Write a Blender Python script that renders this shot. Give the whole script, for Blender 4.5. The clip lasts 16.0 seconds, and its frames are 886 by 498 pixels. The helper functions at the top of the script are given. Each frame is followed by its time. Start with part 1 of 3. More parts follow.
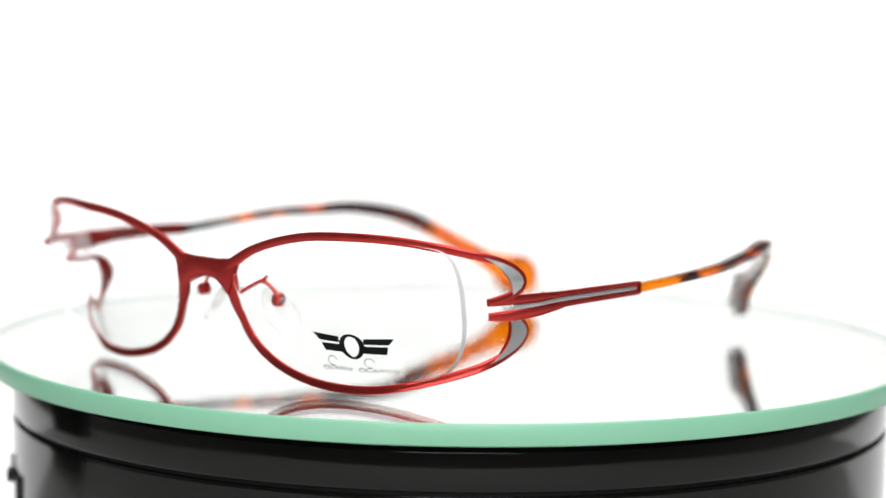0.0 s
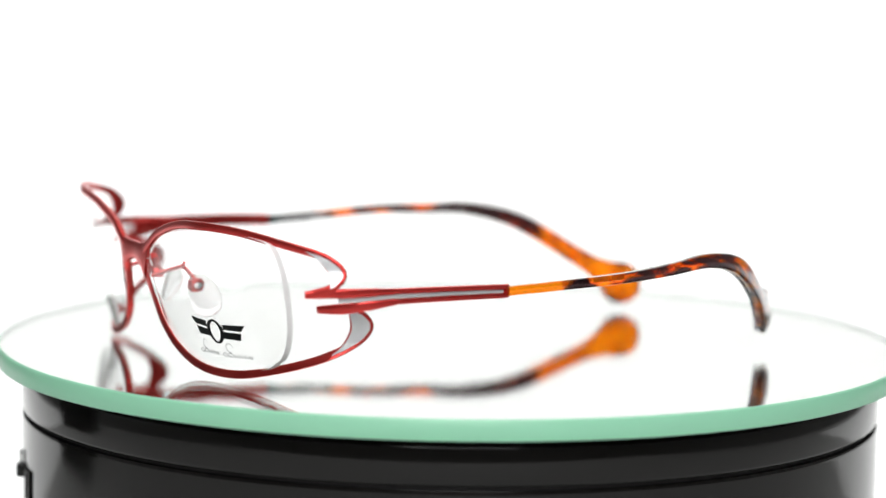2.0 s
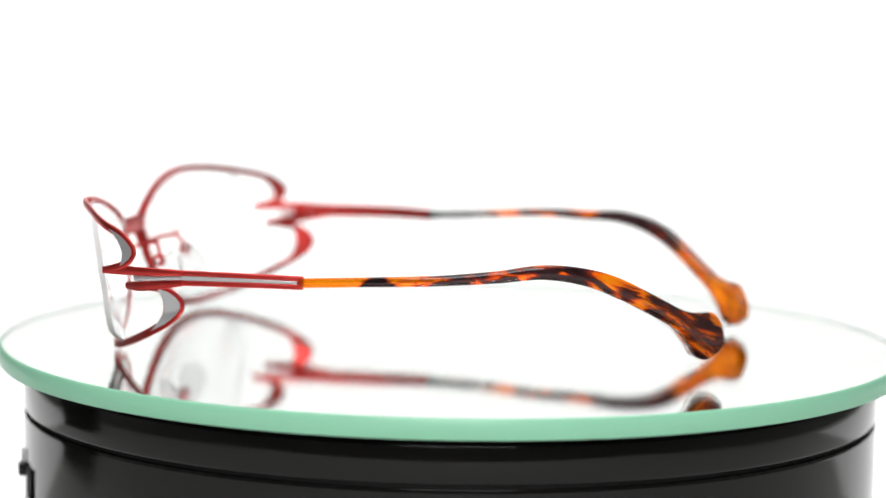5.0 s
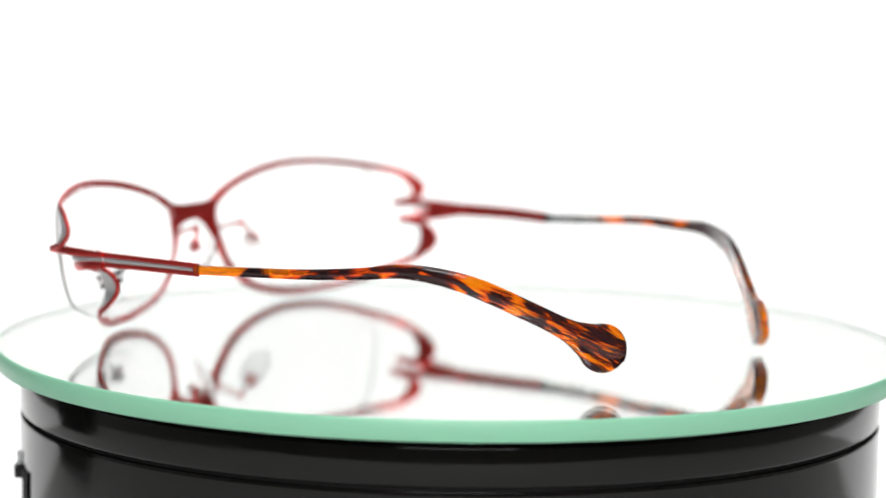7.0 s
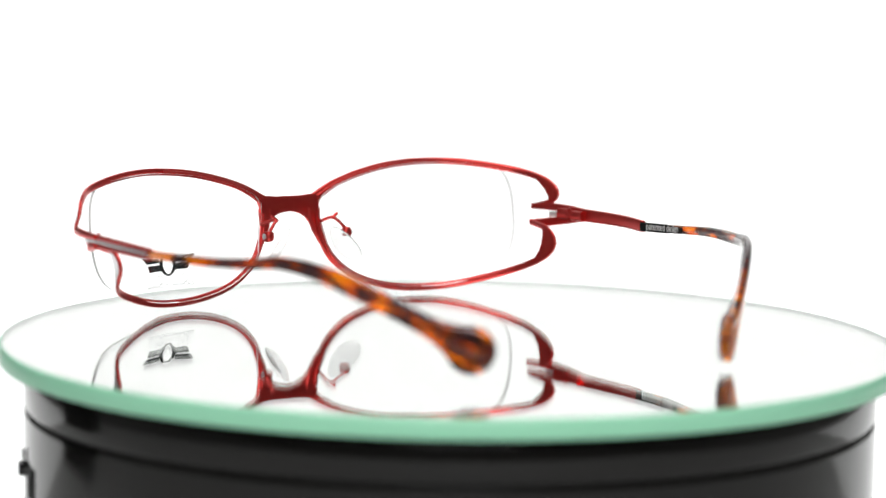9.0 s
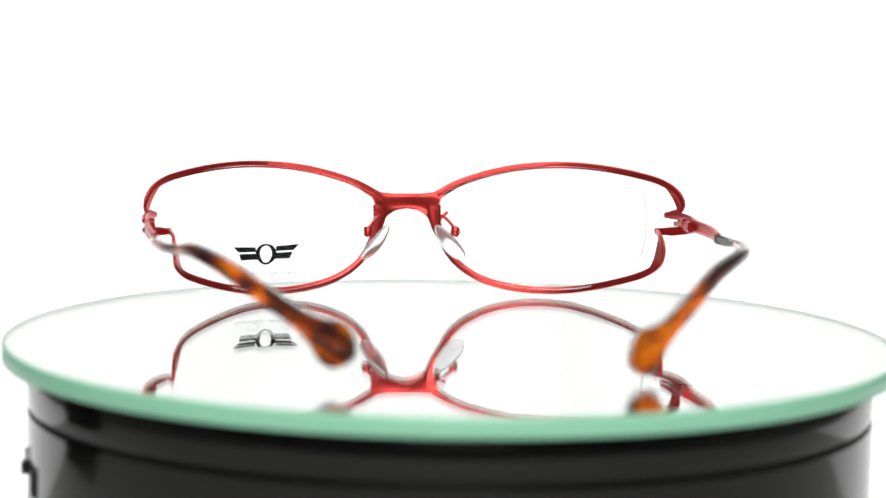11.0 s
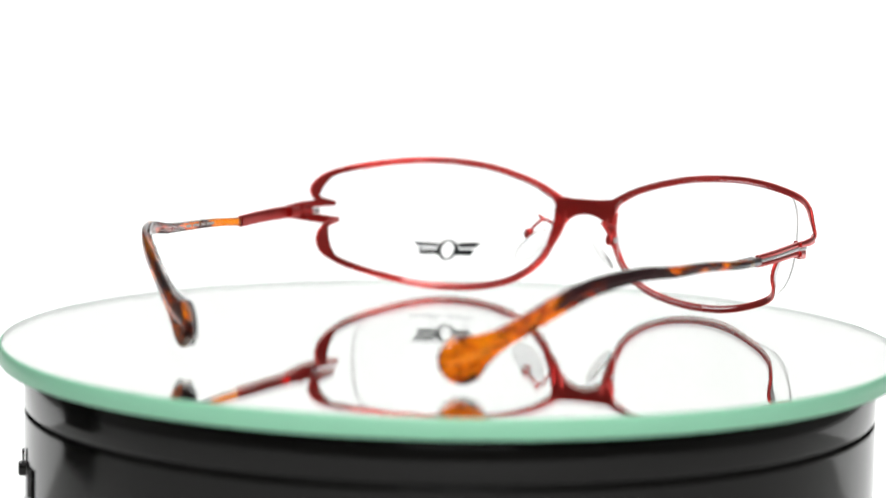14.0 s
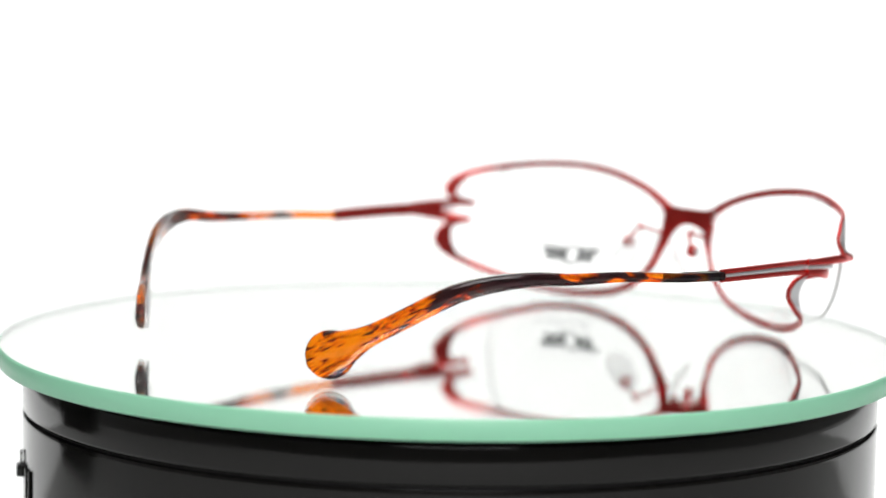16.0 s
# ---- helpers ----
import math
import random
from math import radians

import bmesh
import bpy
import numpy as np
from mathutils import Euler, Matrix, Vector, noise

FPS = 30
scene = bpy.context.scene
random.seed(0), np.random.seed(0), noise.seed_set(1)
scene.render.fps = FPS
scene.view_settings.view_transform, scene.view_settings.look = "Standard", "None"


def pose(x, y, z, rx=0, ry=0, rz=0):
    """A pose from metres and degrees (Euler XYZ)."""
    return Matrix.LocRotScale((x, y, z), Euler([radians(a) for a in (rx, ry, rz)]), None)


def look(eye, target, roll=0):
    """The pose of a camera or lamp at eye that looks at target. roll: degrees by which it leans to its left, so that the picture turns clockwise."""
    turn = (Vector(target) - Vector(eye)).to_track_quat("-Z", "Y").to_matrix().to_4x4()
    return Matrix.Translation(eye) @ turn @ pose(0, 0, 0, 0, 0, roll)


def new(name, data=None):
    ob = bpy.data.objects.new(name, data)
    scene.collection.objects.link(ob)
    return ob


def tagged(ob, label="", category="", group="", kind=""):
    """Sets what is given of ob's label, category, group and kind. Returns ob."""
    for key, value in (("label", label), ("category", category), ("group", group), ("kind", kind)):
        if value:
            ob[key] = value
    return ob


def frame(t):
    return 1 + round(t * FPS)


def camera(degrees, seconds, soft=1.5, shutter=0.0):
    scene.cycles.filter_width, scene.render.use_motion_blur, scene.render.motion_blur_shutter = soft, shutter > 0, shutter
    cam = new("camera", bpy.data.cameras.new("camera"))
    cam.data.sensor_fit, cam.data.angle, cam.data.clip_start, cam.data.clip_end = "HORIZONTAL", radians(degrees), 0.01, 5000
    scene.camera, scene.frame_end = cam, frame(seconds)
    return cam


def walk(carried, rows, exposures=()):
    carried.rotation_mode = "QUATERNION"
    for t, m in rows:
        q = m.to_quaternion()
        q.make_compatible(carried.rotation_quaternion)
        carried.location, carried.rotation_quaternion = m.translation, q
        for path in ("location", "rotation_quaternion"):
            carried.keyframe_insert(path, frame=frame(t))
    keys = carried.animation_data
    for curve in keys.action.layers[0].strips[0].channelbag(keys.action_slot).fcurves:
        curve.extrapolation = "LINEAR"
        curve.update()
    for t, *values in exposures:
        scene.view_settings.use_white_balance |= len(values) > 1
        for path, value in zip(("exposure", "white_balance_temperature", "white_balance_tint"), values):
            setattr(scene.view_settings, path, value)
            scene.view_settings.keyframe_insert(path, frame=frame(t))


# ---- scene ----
# ---------------------------------------------------------------- camera
FOV = 16.25
cam = camera(FOV, 16.0, soft=1.5)
EYE = Vector((0.0, -0.68244, 0.1050))
AIM = Vector((-0.00308, 0.99238, -0.12318))
ROLL = 0.963
cam.data.dof.use_dof = True
cam.data.dof.aperture_fstop = 9.5

# the lens breathes as it is refocused: a slow push in and out along its axis, in millimetres
BREATH = [(0.0, 15.5), (0.5, 14.4), (1.0, 10.5), (1.5, 4.0), (2.0, 0.4), (2.5, -2.6), (3.0, -5.6), (3.5, -6.4), (4.2, -4.8),
          (5.3, -1.8), (6.5, 1.6), (7.0, 4.0), (7.5, 6.0), (8.0, 4.6), (8.5, 0.0), (9.2, -3.4), (10.3, -6.0), (11.5, -8.4),
          (12.0, -9.4), (12.5, -8.8), (13.0, -5.2), (13.5, -2.9), (14.0, -2.9), (14.5, -2.2), (15.0, 0.2), (15.5, 0.5), (16.0, 0.5)]
walk(cam, [(t, look(EYE + AIM * (mm / 1000), EYE + AIM * (mm / 1000 + 1.0), ROLL)) for t, mm in BREATH])

# the point that the lens is focused on, drawn to and fro along its axis; metres before the camera
FOCUS = [(0.0, 0.592), (1.0, 0.602), (2.0, 0.630), (3.0, 0.632), (4.2, 0.632), (5.3, 0.628), (6.5, 0.624), (7.0, 0.624), (7.5, 0.628),
         (8.0, 0.645), (8.5, 0.695), (9.2, 0.742), (10.3, 0.750), (11.5, 0.752), (12.5, 0.752), (13.0, 0.735), (13.5, 0.715), (14.0, 0.705),
         (14.5, 0.690), (15.0, 0.650), (15.5, 0.640), (16.0, 0.640)]
focus_mark = tagged(new("focus_mark"), kind="structure")
cam.data.dof.focus_object = focus_mark


# ---------------------------------------------------------------- world, lights
world = bpy.data.worlds.new("world")
scene.world = world
world.use_nodes = True
world.node_tree.nodes["Background"].inputs[0].default_value = (1.0, 0.99, 0.98, 1)
world.node_tree.nodes["Background"].inputs[1].default_value = 0.14
scene.view_settings.exposure = 0.0


def softbox(name, eye, target, sx, sy, watts, colour=(1, 1, 1)):
    lamp = bpy.data.lights.new(name, "AREA")
    lamp.shape, lamp.size, lamp.size_y, lamp.energy, lamp.color = "RECTANGLE", sx, sy, watts, colour
    ob = new(name, lamp)
    ob.matrix_world = look(eye, target)
    return ob


softbox("softbox_top", (0.0, -0.05, 0.95), (0, 0, 0), 0.9, 0.9, 5.4)
softbox("softbox_front", (0.05, -1.05, 0.62), (0, 0, 0.0), 0.6, 0.5, 6.6)


# ---------------------------------------------------------------- materials
def material(name):
    m = bpy.data.materials.new(name)
    m.use_nodes = True
    nt = m.node_tree
    return m, nt, nt.nodes["Principled BSDF"]


def node(nt, kind, **values):
    n = nt.nodes.new(kind)
    for k, v in values.items():
        n.inputs[k.replace("_", " ")].default_value = v
    return n


def grain(nt, bsdf, scale, lo, hi, bump=0.0, detail=4.0):
    """Roughness that varies at two scales, and fine relief."""
    tc = nt.nodes.new("ShaderNodeTexCoord")
    a = node(nt, "ShaderNodeTexNoise", Scale=scale, Detail=detail)
    b = node(nt, "ShaderNodeTexNoise", Scale=scale * 14, Detail=2.0)
    mix = nt.nodes.new("ShaderNodeMath")
    mix.operation = "MULTIPLY"
    rng = node(nt, "ShaderNodeMapRange", From_Min=0.1, From_Max=0.45, To_Min=lo, To_Max=hi)
    for n in (a, b):
        nt.links.new(tc.outputs["Object"], n.inputs["Vector"])
    nt.links.new(a.outputs["Fac"], mix.inputs[0])
    nt.links.new(b.outputs["Fac"], mix.inputs[1])
    nt.links.new(mix.outputs[0], rng.inputs["Value"])
    nt.links.new(rng.outputs[0], bsdf.inputs["Roughness"])
    if bump:
        bp = node(nt, "ShaderNodeBump", Strength=bump, Distance=0.0001)
        nt.links.new(b.outputs["Fac"], bp.inputs["Height"])
        nt.links.new(bp.outputs[0], bsdf.inputs["Normal"])
    return tc, a, b


def simple(name, colour, rough, metal=0.0, scale=300.0, spread=0.06, bump=0.0, coat=0.0):
    m, nt, b = material(name)
    b.inputs["Base Color"].default_value = (*colour, 1)
    b.inputs["Metallic"].default_value = metal
    b.inputs["Coat Weight"].default_value = coat
    b.inputs["Coat Roughness"].default_value = 0.08
    grain(nt, b, scale, max(0.02, rough - spread), rough + spread, bump)
    return m


def red_metal():
    m, nt, b = material("red_anodised_metal")
    tc, a, f = grain(nt, b, 250.0, 0.28, 0.36, 0.015)
    ramp = nt.nodes.new("ShaderNodeValToRGB")
    ramp.color_ramp.elements[0].position, ramp.color_ramp.elements[0].color = 0.3, (0.66, 0.048, 0.043, 1)
    ramp.color_ramp.elements[1].position, ramp.color_ramp.elements[1].color = 0.7, (0.71, 0.060, 0.053, 1)
    nt.links.new(a.outputs["Fac"], ramp.inputs["Fac"])
    nt.links.new(ramp.outputs["Color"], b.inputs["Base Color"])
    b.inputs["Metallic"].default_value = 0.92
    b.inputs["Coat Weight"].default_value = 0.15
    b.inputs["Coat Roughness"].default_value = 0.2
    return m


def clear(name, colour, ior, rough=0.0):
    m, nt, b = material(name)
    b.inputs["Base Color"].default_value = (*colour, 1)
    b.inputs["Transmission Weight"].default_value = 1.0
    b.inputs["IOR"].default_value = ior
    b.inputs["Roughness"].default_value = rough
    return m


def tortoise(tip_shift, start_shift, bend_shift, phase):
    """Amber acetate with dark brown patches drawn out along the arm, fine dark streaks at the broad tip."""
    m, nt, b = material("tortoiseshell_acetate")
    tc = nt.nodes.new("ShaderNodeTexCoord")
    mp = nt.nodes.new("ShaderNodeMapping")
    mp.inputs["Scale"].default_value = (0.105, 0.24, 1)
    mp.inputs["Rotation"].default_value = (0, 0, 0.12)
    mp.inputs["Location"].default_value = (phase, phase * 2, 0)
    n1 = node(nt, "ShaderNodeTexNoise", Scale=1.0, Detail=3.0, Roughness=0.45, Distortion=0.9)
    mp2 = nt.nodes.new("ShaderNodeMapping")
    mp2.inputs["Scale"].default_value = (0.16, 1.25, 1)
    mp2.inputs["Rotation"].default_value = (0, 0, -0.2)
    n2 = node(nt, "ShaderNodeTexNoise", Scale=1.0, Detail=2.0, Distortion=1.6)
    sep = nt.nodes.new("ShaderNodeSeparateXYZ")
    tipness = node(nt, "ShaderNodeMapRange", From_Min=0.100, From_Max=0.114, To_Min=0.12, To_Max=0.62)
    blend = nt.nodes.new("ShaderNodeMix")
    ramp = nt.nodes.new("ShaderNodeValToRGB")
    stops = [(0.42, (1.0, 0.27, 0.003)), (0.475, (0.96, 0.12, 0.004)), (0.51, (0.42, 0.028, 0.008)), (0.545, (0.030, 0.010, 0.012))]
    els = ramp.color_ramp.elements
    els[0].position, els[0].color = stops[0][0], (*stops[0][1], 1)
    els[1].position, els[1].color = stops[-1][0], (*stops[-1][1], 1)
    for pos, col in stops[1:-1]:
        e = els.new(pos)
        e.color = (*col, 1)
    link = nt.links.new
    link(tc.outputs["UV"], mp.inputs["Vector"])
    link(tc.outputs["UV"], mp2.inputs["Vector"])
    link(tc.outputs["Object"], sep.inputs[0])
    link(sep.outputs["Y"], tipness.inputs["Value"])
    link(mp.outputs[0], n1.inputs["Vector"])
    link(mp2.outputs[0], n2.inputs["Vector"])
    link(tipness.outputs[0], blend.inputs[0])
    link(n1.outputs["Fac"], blend.inputs[2])
    link(n2.outputs["Fac"], blend.inputs[3])
    # the broad tip runs lighter on one arm
    shift = node(nt, "ShaderNodeMapRange", From_Min=0.106, From_Max=0.116, To_Min=0.0, To_Max=tip_shift)
    link(sep.outputs["Y"], shift.inputs["Value"])
    more = nt.nodes.new("ShaderNodeMath")
    more.operation = "MULTIPLY_ADD"
    more.inputs[1].default_value = 1.7
    more.inputs[2].default_value = -0.35
    link(blend.outputs[0], more.inputs[0])
    begin = node(nt, "ShaderNodeMapRange", From_Min=0.050, From_Max=0.062, To_Min=start_shift, To_Max=0.0)
    link(sep.outputs["Y"], begin.inputs["Value"])
    both = nt.nodes.new("ShaderNodeMath")
    link(shift.outputs[0], both.inputs[0])
    # darker from the bend to the neck
    rise = node(nt, "ShaderNodeMapRange", From_Min=0.080, From_Max=0.088, To_Min=0.0, To_Max=bend_shift)
    fall = node(nt, "ShaderNodeMapRange", From_Min=0.100, From_Max=0.108, To_Min=1.0, To_Max=0.0)
    hump = nt.nodes.new("ShaderNodeMath")
    hump.operation = "MULTIPLY_ADD"
    for n, socket in ((rise, 0), (fall, 1)):
        link(sep.outputs["Y"], n.inputs["Value"])
        link(n.outputs[0], hump.inputs[socket])
    link(begin.outputs[0], hump.inputs[2])
    link(hump.outputs[0], both.inputs[1])
    add = nt.nodes.new("ShaderNodeMath")
    link(more.outputs[0], add.inputs[0])
    link(both.outputs[0], add.inputs[1])
    link(add.outputs[0], ramp.inputs["Fac"])
    link(ramp.outputs["Color"], b.inputs["Base Color"])
    b.inputs["Roughness"].default_value = 0.09
    b.inputs["IOR"].default_value = 1.2
    b.inputs["Coat Weight"].default_value = 0.7
    b.inputs["Coat Roughness"].default_value = 0.03
    b.inputs["Transmission Weight"].default_value = 0.88
    return m


# The paper emits its own white, in place of lamps that would overexpose it.
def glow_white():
    m, nt, b = material("glowing_white_paper")
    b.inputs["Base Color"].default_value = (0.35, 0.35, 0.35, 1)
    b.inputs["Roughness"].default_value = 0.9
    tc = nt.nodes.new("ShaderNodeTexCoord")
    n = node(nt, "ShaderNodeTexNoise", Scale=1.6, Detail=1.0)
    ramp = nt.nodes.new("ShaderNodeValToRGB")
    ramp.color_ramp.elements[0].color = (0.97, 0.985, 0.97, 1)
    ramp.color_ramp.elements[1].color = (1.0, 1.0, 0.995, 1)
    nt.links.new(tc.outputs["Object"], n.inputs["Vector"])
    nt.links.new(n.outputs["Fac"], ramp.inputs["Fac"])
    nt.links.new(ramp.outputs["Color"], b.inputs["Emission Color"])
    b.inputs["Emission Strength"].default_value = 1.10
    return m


RED = red_metal()
SILVER = simple("brushed_silver_metal", (0.86, 0.86, 0.88), 0.40, 0.9, 400.0, 0.08, 0.05)
TORTOISE = {1: tortoise(0.035, -0.16, -0.02, 0.0), -1: tortoise(-0.085, 0.10, 0.11, 3.7)}
CRYSTAL = clear("clear_acetate", (0.97, 0.96, 0.96), 1.25, 0.04)
LENS_EDGE = clear("ground_lens_edge", (1.0, 1.0, 1.0), 1.05, 0.5)
LENS_EDGE.node_tree.nodes["Principled BSDF"].inputs["Transmission Weight"].default_value = 0.05
LENS = clear("demo_lens_plastic", (1.0, 1.0, 1.0), 1.24)
PAD = clear("clear_silicone", (1.0, 1.0, 1.0), 1.1, 0.1)
for socket, value in (("Coat Weight", 0.5), ("Coat Roughness", 0.03), ("Transmission Weight", 0.8)):
    PAD.node_tree.nodes["Principled BSDF"].inputs[socket].default_value = value
GLASS = clear("plate_glass", (0.975, 0.995, 0.985), 1.52)
MIRROR = simple("mirror_coat", (0.92, 0.905, 0.865), 0.02, 1.0, 50.0, 0.0)
RIMGLASS = simple("ground_glass_inside", (0.86, 0.93, 0.89), 0.5)
MINT = simple("ground_green_glass_edge", (0.45, 0.97, 0.67), 0.40, 0.0, 120.0, 0.08, 0.1)
MINT.node_tree.nodes["Principled BSDF"].inputs["Transmission Weight"].default_value = 0.2
BLACK = simple("black_gloss_plastic", (0.004, 0.0036, 0.0032), 0.11, 0.0, 60.0, 0.05, 0.02)
BLACK.node_tree.nodes["Principled BSDF"].inputs["IOR"].default_value = 1.42
GROOVE = simple("black_groove", (0.004, 0.004, 0.004), 0.6, 0.0, 60.0)
INK = simple("black_ink", (0.012, 0.014, 0.014), 0.4)
INK.node_tree.nodes["Principled BSDF"].inputs["Specular IOR Level"].default_value = 0.1
FAINT = simple("grey_ink", (0.46, 0.48, 0.48), 0.5)
WHITEINK = simple("white_ink", (0.88, 0.88, 0.88), 0.35)
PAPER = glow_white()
TABLE = simple("white_laminate", (0.78, 0.78, 0.77), 0.75, 0.0, 40.0, 0.1)
WALLPAINT = simple("white_wall_paint", (0.72, 0.72, 0.71), 0.8, 0.0, 8.0, 0.1)
DIMPAINT = simple("grey_floor_paint", (0.30, 0.30, 0.30), 0.8, 0.0, 8.0, 0.1)


# ---------------------------------------------------------------- helpers
def part(name, bm, mat, parent=None, label="", smooth=True, solid=False):
    bmesh.ops.recalc_face_normals(bm, faces=bm.faces)
    if solid and bm.calc_volume(signed=True) < 0:
        bmesh.ops.reverse_faces(bm, faces=bm.faces)
    me = bpy.data.meshes.new(name)
    bm.to_mesh(me)
    bm.free()
    for m in (mat if isinstance(mat, (list, tuple)) else [mat]):
        me.materials.append(m)
    if smooth:
        for p in me.polygons:
            p.use_smooth = True
        me.set_sharp_from_angle(angle=radians(48))
    ob = new(name, me)
    ob.parent = parent
    if label:
        tagged(ob, label)
    return ob


def spline(points, n=8):
    """A smooth curve through control points."""
    c = [np.array(p, float) for p in points]
    c = [2 * c[0] - c[1]] + c + [2 * c[-1] - c[-2]]
    out = []
    for i in range(1, len(c) - 2):
        a, b, d, e = c[i - 1:i + 3]
        for k in range(n):
            u = k / n
            out.append(0.5 * (2 * b + (d - a) * u + (2 * a - 5 * b + 4 * d - e) * u * u + (3 * b - 3 * d + e - a) * u ** 3))
    out.append(c[-2])
    return np.array(out)


def unit(v):
    return v / max(np.linalg.norm(v), 1e-9)


def ring_profile(k=12, power=3.5):
    """A rounded rectangle, -1 to 1 both ways."""
    pts = []
    for i in range(k):
        a = 2 * math.pi * (i + 0.5) / k
        c, s = math.cos(a), math.sin(a)
        pts.append((math.copysign(abs(c) ** (2 / power), c), math.copysign(abs(s) ** (2 / power), s)))
    return pts


def sweep(bm, path, normals, width, thick, shape=None, k=12, power=3.5, off=None, lift=None, along=None):
    """Draws a rounded bar along path (mm). width lies across it in the surface, thick along the normal.
    off shifts it across, lift along the normal. shape maps mm to metres in place. along: lengths for the grain's coordinates."""
    prof = ring_profile(k, power)
    n = len(path)
    loops = []
    for i in range(n):
        t = unit(path[min(i + 1, n - 1)] - path[max(i - 1, 0)])
        nn = unit(normals[i] - t * np.dot(normals[i], t))
        w = np.cross(nn, t)
        c = path[i] + w * (off[i] if off is not None else 0) + nn * (lift[i] if lift is not None else 0)
        loops.append([bm.verts.new(shape(c + w * (u * width[i] / 2) + nn * (v * thick[i] / 2))) for u, v in prof])
    for a, b in zip(loops, loops[1:]):
        for j in range(k):
            bm.faces.new((a[j], a[(j + 1) % k], b[(j + 1) % k], b[j]))
    bm.faces.new(loops[0])
    bm.faces.new(loops[-1])
    if along is not None:
        layer = bm.loops.layers.uv.new("grain")
        spot = {v: (along[i], prof[j][0] * width[i] / 2) for i, ring in enumerate(loops) for j, v in enumerate(ring)}
        for f in bm.faces:
            for c in f.loops:
                c[layer].uv = spot[c.vert]


def lathe(bm, profile, seg=192, close=True):
    """Turns a list of (radius, z) about the z axis."""
    loops = []
    for r, z in profile:
        loops.append([bm.verts.new((r * math.cos(2 * math.pi * i / seg), r * math.sin(2 * math.pi * i / seg), z)) for i in range(seg)])
    pairs = list(zip(loops, loops[1:])) + ([(loops[-1], loops[0])] if close else [])
    for a, b in pairs:
        for j in range(seg):
            bm.faces.new((a[j], a[(j + 1) % seg], b[(j + 1) % seg], b[j]))
    return loops


def box(bm, lo, hi, bevel=0.0):
    r = bmesh.ops.create_cube(bm, size=1.0)
    vs = r["verts"]
    for v in vs:
        v.co = Vector([lo[i] + (v.co[i] + 0.5) * (hi[i] - lo[i]) for i in range(3)])
    if bevel:
        es = list({e for v in vs for e in v.link_edges})
        bmesh.ops.bevel(bm, geom=es, offset=bevel, segments=2, affect="EDGES", profile=0.5)


# ---------------------------------------------------------------- the studio
def studio():
    bm = bmesh.new()
    prof = [(0.12, -0.074)]
    for i in range(17):
        a = math.pi / 2 * i / 16
        prof.append((0.95 + 0.35 * math.sin(a), -0.074 + 0.35 * (1 - math.cos(a))))
    prof.append((1.30, 1.6))
    rows = [[bm.verts.new((x, y, z)) for x in (-0.5, 0.5)] for y, z in prof]
    for a, b in zip(rows, rows[1:]):
        bm.faces.new((a[0], a[1], b[1], b[0]))
    # self-glowing sweep: its brightness is emission, and it fills the set with light
    tagged(part("backdrop", bm, PAPER), "seamless white paper sweep glowing pure white by itself", "backdrop", kind="structure")
    bm = bmesh.new()
    box(bm, (-0.62, -0.62, -0.115), (0.62, 1.28, -0.076), 0.004)
    table = tagged(part("table", bm, TABLE, smooth=False), "plain white table under the turntable", "table", kind="structure")
    for x in (-0.57, 0.57):
        for y in (-0.57, 1.23):
            bm = bmesh.new()
            box(bm, (x - 0.025, y - 0.025, -0.80), (x + 0.025, y + 0.025, -0.115), 0.003)
            part("leg", bm, TABLE, table, smooth=False)
    bm = bmesh.new()
    box(bm, (-2.2, -2.6, -0.85), (2.2, 1.7, -0.80))
    tagged(part("floor", bm, DIMPAINT, smooth=False), "grey studio floor", "floor", kind="structure")
    bm = bmesh.new()
    box(bm, (-2.2, -2.6, 2.0), (2.2, 1.7, 2.05))
    tagged(part("ceiling", bm, WALLPAINT, smooth=False), "white studio ceiling", "ceiling", kind="structure")
    for name, lo, hi in (("wall_west", (-2.25, -2.6, -0.8), (-2.2, 1.7, 2.0)), ("wall_east", (2.2, -2.6, -0.8), (2.25, 1.7, 2.0)),
                         ("wall_south", (-2.2, -2.65, -0.8), (2.2, -2.6, 2.0)), ("wall_north", (-2.2, 1.7, -0.8), (2.2, 1.75, 2.0))):
        bm = bmesh.new()
        box(bm, lo, hi)
        tagged(part(name, bm, WALLPAINT, smooth=False), "plain studio wall", "wall", kind="structure")


# ---------------------------------------------------------------- the turntable
DISC_R, DISC_H, DRUM_R = 0.100, 0.0043, 0.0945


